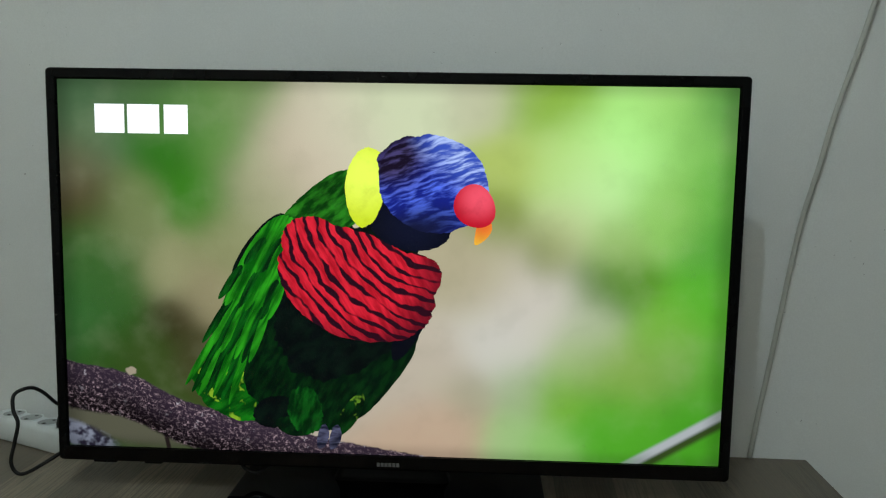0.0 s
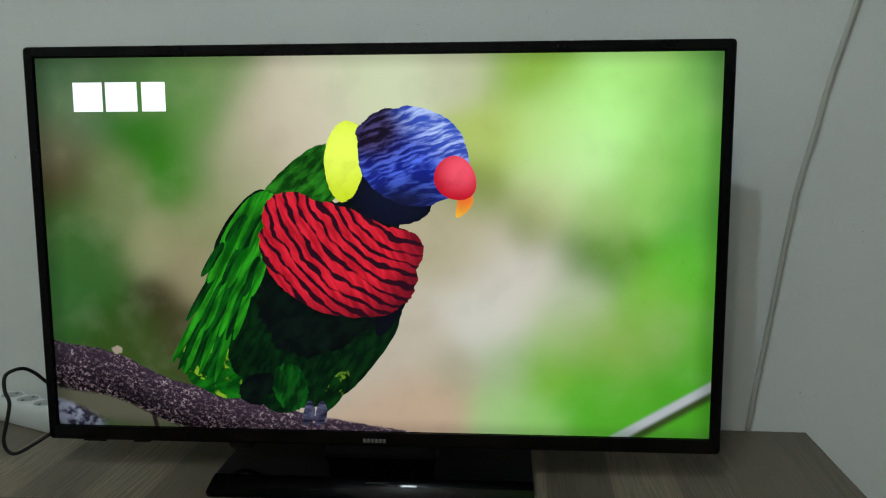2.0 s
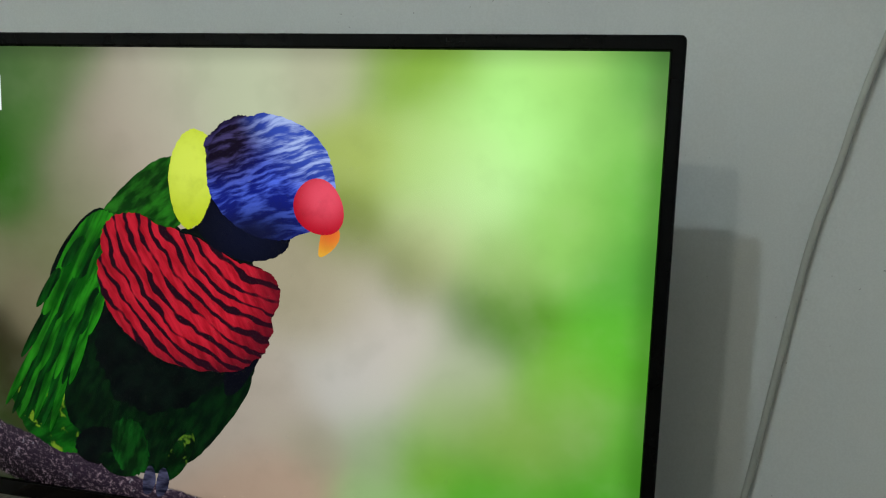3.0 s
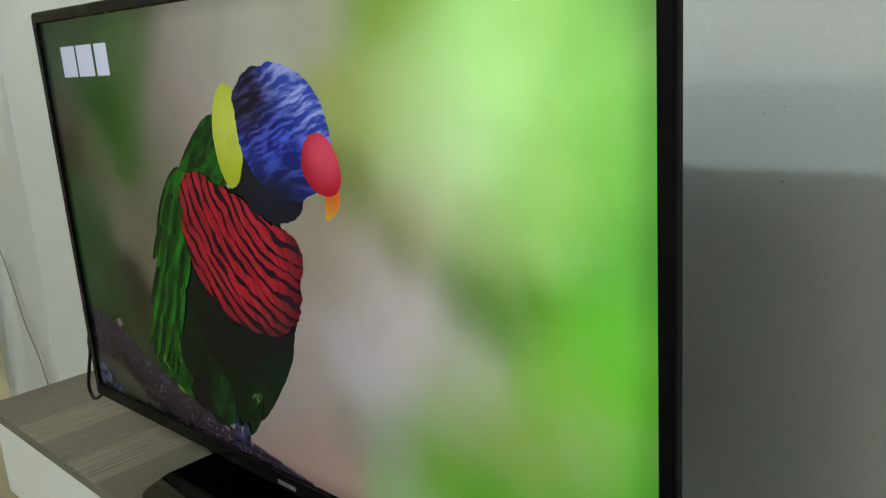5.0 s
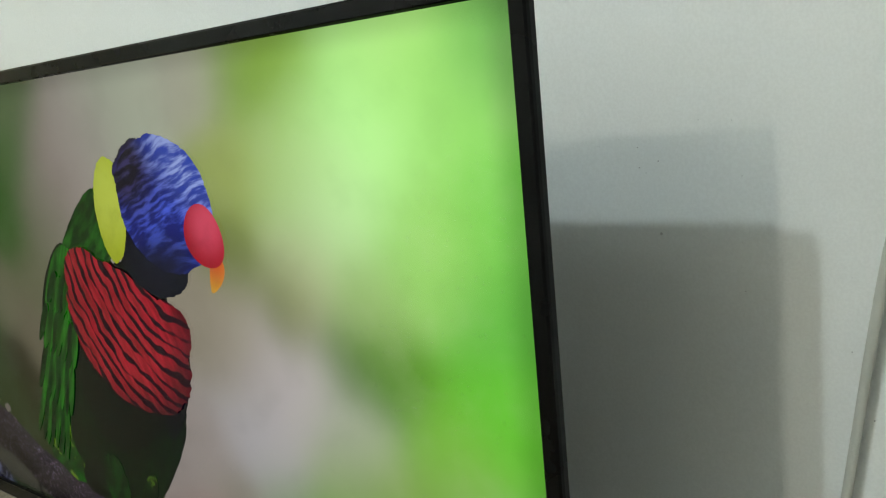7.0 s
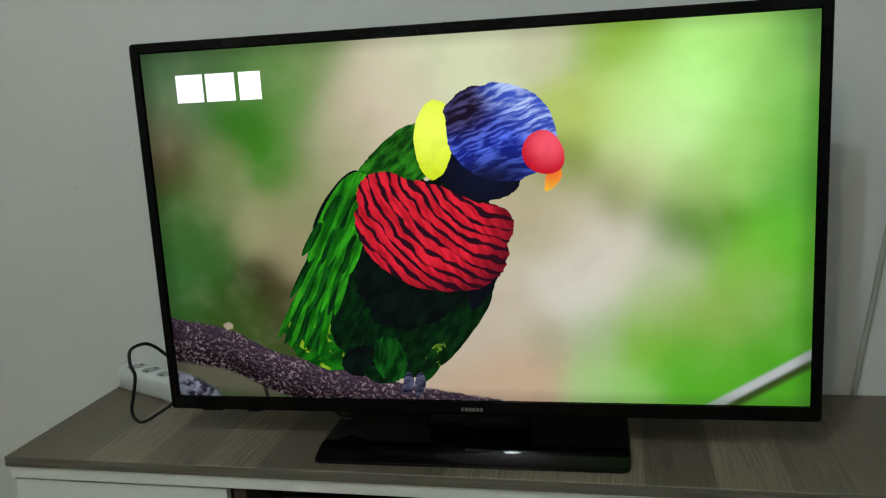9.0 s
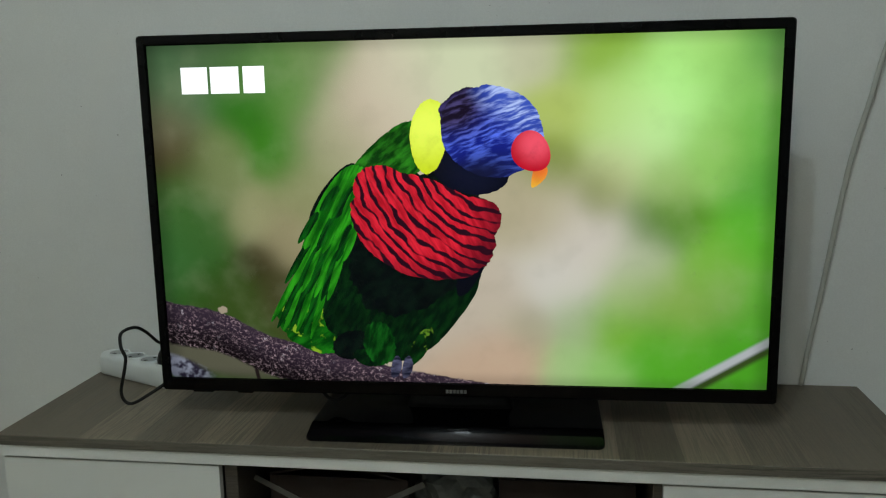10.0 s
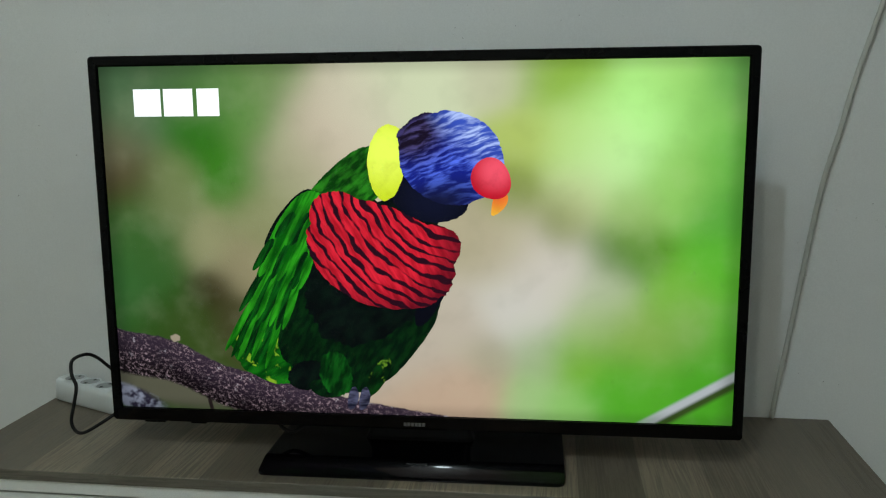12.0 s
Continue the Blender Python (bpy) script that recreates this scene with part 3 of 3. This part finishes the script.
patch("lime_patch", LIME, "bright green oval with yellow flecks", -0.210, 0.662, 0.064, 0.038, -18, 0.0, 0.0, 0.05)
patch("moss_patch", MOSS, "dark green oval", -0.072, 0.737, 0.134, 0.102, 74, 0.25, 0.0, 0.015)
patch("moss_patch", MOSS, "dark green oval", -0.150, 0.715, 0.075, 0.045, 66, 0.0, 0.0, 0.02)
patch("dusk_patch", DUSK, "blackish oval", -0.058, 0.790, 0.115, 0.088, 50, 0.0, 0.0, 0.07)
patch("night_patch", NIGHT, "thin dark blue oval", 0.030, 0.764, 0.058, 0.017, 66, 0.1, 0.0, 0.02)
patch("gap_patch", DUSK, "small black oval", -0.157, 0.634, 0.031, 0.022, 12, 0.0, 0.0, 0.05)
patch("moss_patch", MOSS, "small dark green oval", -0.132, 0.614, 0.024, 0.013, -14, 0.0, 0.0, 0.05)
patch("leg_patch", strands("lit_leaf", (5, 40, 12), (22, 100, 26), 75, 90.0, 3.0), "green oval", -0.115, 0.637, 0.034, 0.024, 100, -0.1, 0.0, 0.08)
patch("fleck_patch", strands("lit_olive", (4, 26, 10), (14, 62, 18), 60, 80.0, 3.0, fleck=(104, 146, 40)), "small yellow-flecked green oval", -0.053, 0.634, 0.034, 0.012, 60, 0.0, 0.0, 0.03)
patch("nape_patch", strands("lit_nape", (10, 62, 10), (44, 130, 28), 38, 110.0, 3.0), "green oval", -0.086, 0.914, 0.084, 0.036, 35, 0.1, 0.0, 0.03)
patch("wing_edge", DUSK, "black oval rim", -0.180, 0.864, 0.056, 0.014, 52, 0.0, -0.1, 0.02)
patch("wing_patch", GREEN, "long bright green teardrop shape", -0.196, 0.786, 0.134, 0.030, 62, 0.55, 0.0, 0.02)
# the teardrop is overlaid with rows of slim blades that fan out downwards
for row, (across, up, long, wide, many, turn) in enumerate(((-0.232, 0.700, 0.056, 0.0075, 7, 66), (-0.207, 0.752, 0.048, 0.0080, 8, 64), (-0.186, 0.802, 0.034, 0.0085, 8, 62), (-0.160, 0.848, 0.028, 0.0090, 7, 58))):
    for i in range(many):
        f = i / (many - 1) - 0.5
        reach = 0.050 + 0.006 * row if row < 3 else 0.046
        patch("blade", (GREEN, DEEP_GREEN)[(i + row) % 2] if row < 2 else (GREEN if i % 3 else DEEP_GREEN), "",
              across + f * reach, up - 0.35 * f * reach + 0.004 * math.sin(5.0 * i), long * (1 - 0.3 * abs(f)), wide * 0.72, turn + 14 * f, 0.2, 0.1, 0.01, 40)
for shape in ((-0.046, 0.812, 0.110, 0.073, -20, -0.04, 0.04, 0.03), (-0.094, 0.856, 0.058, 0.042, -38, 0.0, 0.0, 0.03), (0.020, 0.822, 0.050, 0.036, 10, 0.0, 0.0, 0.03)):
    patch("red_patch", RED, "red oval with dark stripes", *shape)
patch("dark_patch", NIGHT, "dark blue oval", 0.026, 0.900, 0.056, 0.038, -10, 0.0, 0.0, 0.03)
patch("yellow_patch", toned("lit_yellow", (-0.036, 0.96), 0.06, (238, 258, 92), (206, 226, 34)), "yellow oval", -0.034, 0.945, 0.053, 0.027, 84, 0.12, -0.05, 0.03)
patch("violet_patch", VIOLET, "dark violet oval", 0.022, 0.985, 0.041, 0.027, 20, 0.0, 0.0, 0.05)
patch("blue_patch", blue_strands(), "blue streaked oval", 0.055, 0.951, 0.074, 0.064, -16, 0.04, 0.0, 0.025)
patch("orange_patch", toned("lit_orange", (0.122, 0.90), 0.03, (232, 110, 44), (244, 190, 60)), "small orange oval", 0.1225, 0.888, 0.0190, 0.0095, 66, 0.4, 0.2)
patch("coral_patch", toned("lit_coral", (0.118, 0.934), 0.034, (240, 84, 104), (190, 18, 40)), "glossy red oval", 0.1115, 0.9215, 0.0300, 0.0265, -55, -0.1, 0.1)
for cx in (-0.090, -0.073):
    patch("foot_patch", SLATE, "small slate oval", cx, 0.601, 0.0180, 0.0078, 78, 0.0, 0.2, 0.04)
mark = bmesh.new()
for i in range(6):
    box(-0.0155 + 0.0054 * i, -0.0114 + 0.0054 * i, -0.0010, 0.0004, 0.5625, 0.5677, bm=mark)
part("brand_mark", mark, MARK, tv, "small silver mark")
for x0, x1 in ((-0.416, -0.383), (-0.343, -0.319)):
    part("button", box(x0, x1, 0.006, 0.022, 0.5525, 0.5570, 0.001), FRAME, tv)
part("neck", loft([[(x, y + 0.062, z) for x, y in rounded(w, d, 0.012)] for w, d, z in ((0.084, 0.020, TOP + 0.0131), (0.080, 0.018, 0.5300), (0.076, 0.016, 0.542), (0.076, 0.016, 0.566), (0.076, 0.016, 0.66))]), HOUSING, tv, "matt black neck", True)


def plate(grow, z):
    out = []
    for x, y in rounded(0.214 + grow, 0.102 + grow, 0.009 + grow, 6):
        bow = 0.012 * (1 - (y / 0.102) ** 2) * (1 if x > 0 else -1) if abs(x) > 0.15 else 0.0
        out.append((x + bow, y + 0.031 - 0.012 * (1 - (x / 0.214) ** 2) * (y < 0) * 0.3, z))
    return out


base_bm = loft([plate(g, TOP + z) for g, z in ((-0.002, 0.0003), (0.0, 0.0006), (0.0, 0.0013), (-0.0004, 0.0016), (-0.0012, 0.0018), (-0.0024, 0.0019), (-0.0042, 0.00195))])
for i in range(22):
    bmesh.ops.bisect_plane(base_bm, geom=[*base_bm.verts, *base_bm.edges, *base_bm.faces], plane_co=(0, -0.067 + 0.002 * i, 0), plane_no=(0, 1, 0))


def rise(u):
    """Height of the plate's top, u metres behind its front edge: a rounded nose, a slope, then level."""
    nose, ramp, end = min(u, 0.004), min(max(u - 0.004, 0.0), 0.030), min(max(u - 0.034, 0.0), 0.012)
    return 0.6 * nose - 35.0 * nose * nose + 0.32 * ramp - 1.55 * ramp * ramp + 0.227 * end - 9.46 * end * end


for v in base_bm.verts:
    if v.co.z > TOP + 0.0010:
        v.co.z += rise(max(0.0, v.co.y + 0.069))
part("stand_base", base_bm, GLOSS, tv, "glossy black stand plate with a sloped front")
part("rear_cable", tube([(-0.215, 0.05, 0.60), (-0.212, 0.026, 0.556), (-0.200, 0.022, 0.541), (-0.184, 0.026, 0.540), (-0.160, 0.045, 0.560)], 0.0028), RUBBER, tv, "thin black cable", True)

# ---- power strip, plug and cable ----
power = thing("power_strip", pose(-0.60, 0.185, TOP, 0, 0, -25.1), "white multi-socket power strip with a black plug in it", "power strip")
# local frame: x along the strip from its free end, y to its back
AX = pose(-0.6830, 0.2220, TOP, 0, 0, -25.1)
LEN, DEEP, TALL = 0.200, 0.021, 0.040


def slab(grow, z):
    return [(x + LEN / 2, y + 0.003, z) for x, y in rounded(LEN / 2 + grow, DEEP + grow, 0.016 + grow, 6)]


part("strip_body", loft([slab(-0.003, 0.0004), slab(0.0, 0.003), slab(-0.0008, TALL - 0.010), slab(-0.0022, TALL - 0.004), slab(-0.006, TALL - 0.0005), slab(-0.010, TALL)]), SOCKET, power, "white plastic body", True, m=AX)
for i in range(4):
    cx, cy, r = 0.040 + 0.043 * i, 0.003, 0.0180
    circle = lambda rr, z: [(cx + rr * math.cos(2 * math.pi * k / 28), cy + rr * math.sin(2 * math.pi * k / 28), z) for k in range(28)]
    rim = part("socket", loft([circle(r + 0.0012, TALL - 0.001), circle(r + 0.0008, TALL + 0.0016), circle(r - 0.0008, TALL + 0.0018), circle(r - 0.0016, TALL + 0.0004)], False), SOCKET, power, "", True, m=AX)
    # no recess: a flat grey disc gives the well its shade
    part("socket_well", loft([circle(r - 0.0017, TALL + 0.0002), circle(r - 0.0017, TALL + 0.0009)]), WELL_SHADE, rim, "flat round socket well, its shade painted in grey", m=AX)
    # the holes are small black blocks, painted dark in place of depth
    for s in (-1, 1):
        part("pin_hole", box(cx - 0.0024, cx + 0.0024, cy + s * 0.0095 - 0.0024, cy + s * 0.0095 + 0.0024, TALL + 0.001, TALL + 0.0014), RUBBER, rim, m=AX)
plug = thing("power_plug", AX @ pose(0.169, 0.003, TALL), "black round mains plug in the power strip with a looped cable", "plug")
turned = lambda r, z: [(0.169 + r * math.cos(2 * math.pi * k / 20), 0.003 + r * math.sin(2 * math.pi * k / 20), z) for k in range(20)]
part("plug_body", loft([turned(0.0150, TALL + 0.0016), turned(0.0155, TALL + 0.007), turned(0.0130, TALL + 0.018), turned(0.0080, TALL + 0.027), turned(0.0050, TALL + 0.036)]), RUBBER, plug, "", True, m=AX)
tipw = (AX @ Vector((0.169, 0.003, TALL + 0.034)))
part("cable", tube([tuple(tipw), (-0.516, 0.100, 0.605), (-0.526, 0.080, 0.628), (-0.534, 0.060, 0.640), (-0.549, 0.045, 0.634), (-0.546, 0.035, 0.614), (-0.537, 0.030, 0.597), (-0.540, 0.025, 0.570), (-0.545, 0.022, 0.543), (-0.539, 0.022, 0.527), (-0.525, 0.022, 0.525), (-0.498, 0.024, 0.540), (-0.472, 0.040, 0.557), (-0.440, 0.056, 0.580)], 0.0027), RUBBER, plug, "thin black looped cable", True)

# ---- cables on the wall ----
wire = thing("wall_cable", ROOM @ pose(0.62, BACK, 1.0), "loose grey-white cable hanging down the wall to the cabinet", "cable")
part("cable", tube([(0.558, BACK - 0.006, TOP + 0.001), (0.566, BACK - 0.009, 0.58), (0.577, BACK - 0.009, 0.65), (0.590, BACK - 0.009, 0.74), (0.603, BACK - 0.009, 0.83), (0.616, BACK - 0.009, 0.905), (0.636, BACK - 0.009, 0.985), (0.654, BACK - 0.009, 1.064), (0.698, BACK - 0.009, 1.222), (0.765, BACK - 0.006, 1.50), (0.80, BACK - 0.006, 2.0), (0.81, BACK - 0.006, HIGH)], 0.0042, 10, 0.8), CABLE, wire, "", True, m=ROOM)
lead = thing("wall_cable", ROOM @ pose(LEFT, 0.18, 0.4), "thin dull grey cable drooping on the wall near the door", "cable")
part("cable", tube([(LEFT + 0.006, 0.138, 0.80), (LEFT + 0.008, 0.149, 0.686), (LEFT + 0.009, 0.167, 0.57), (LEFT + 0.009, 0.180, 0.452), (LEFT + 0.009, 0.194, 0.374), (LEFT + 0.008, 0.204, 0.298), (LEFT + 0.007, 0.212, 0.14), (LEFT + 0.007, 0.214, LOW + 0.004)], 0.0018), THIN, lead, "", True, m=ROOM)
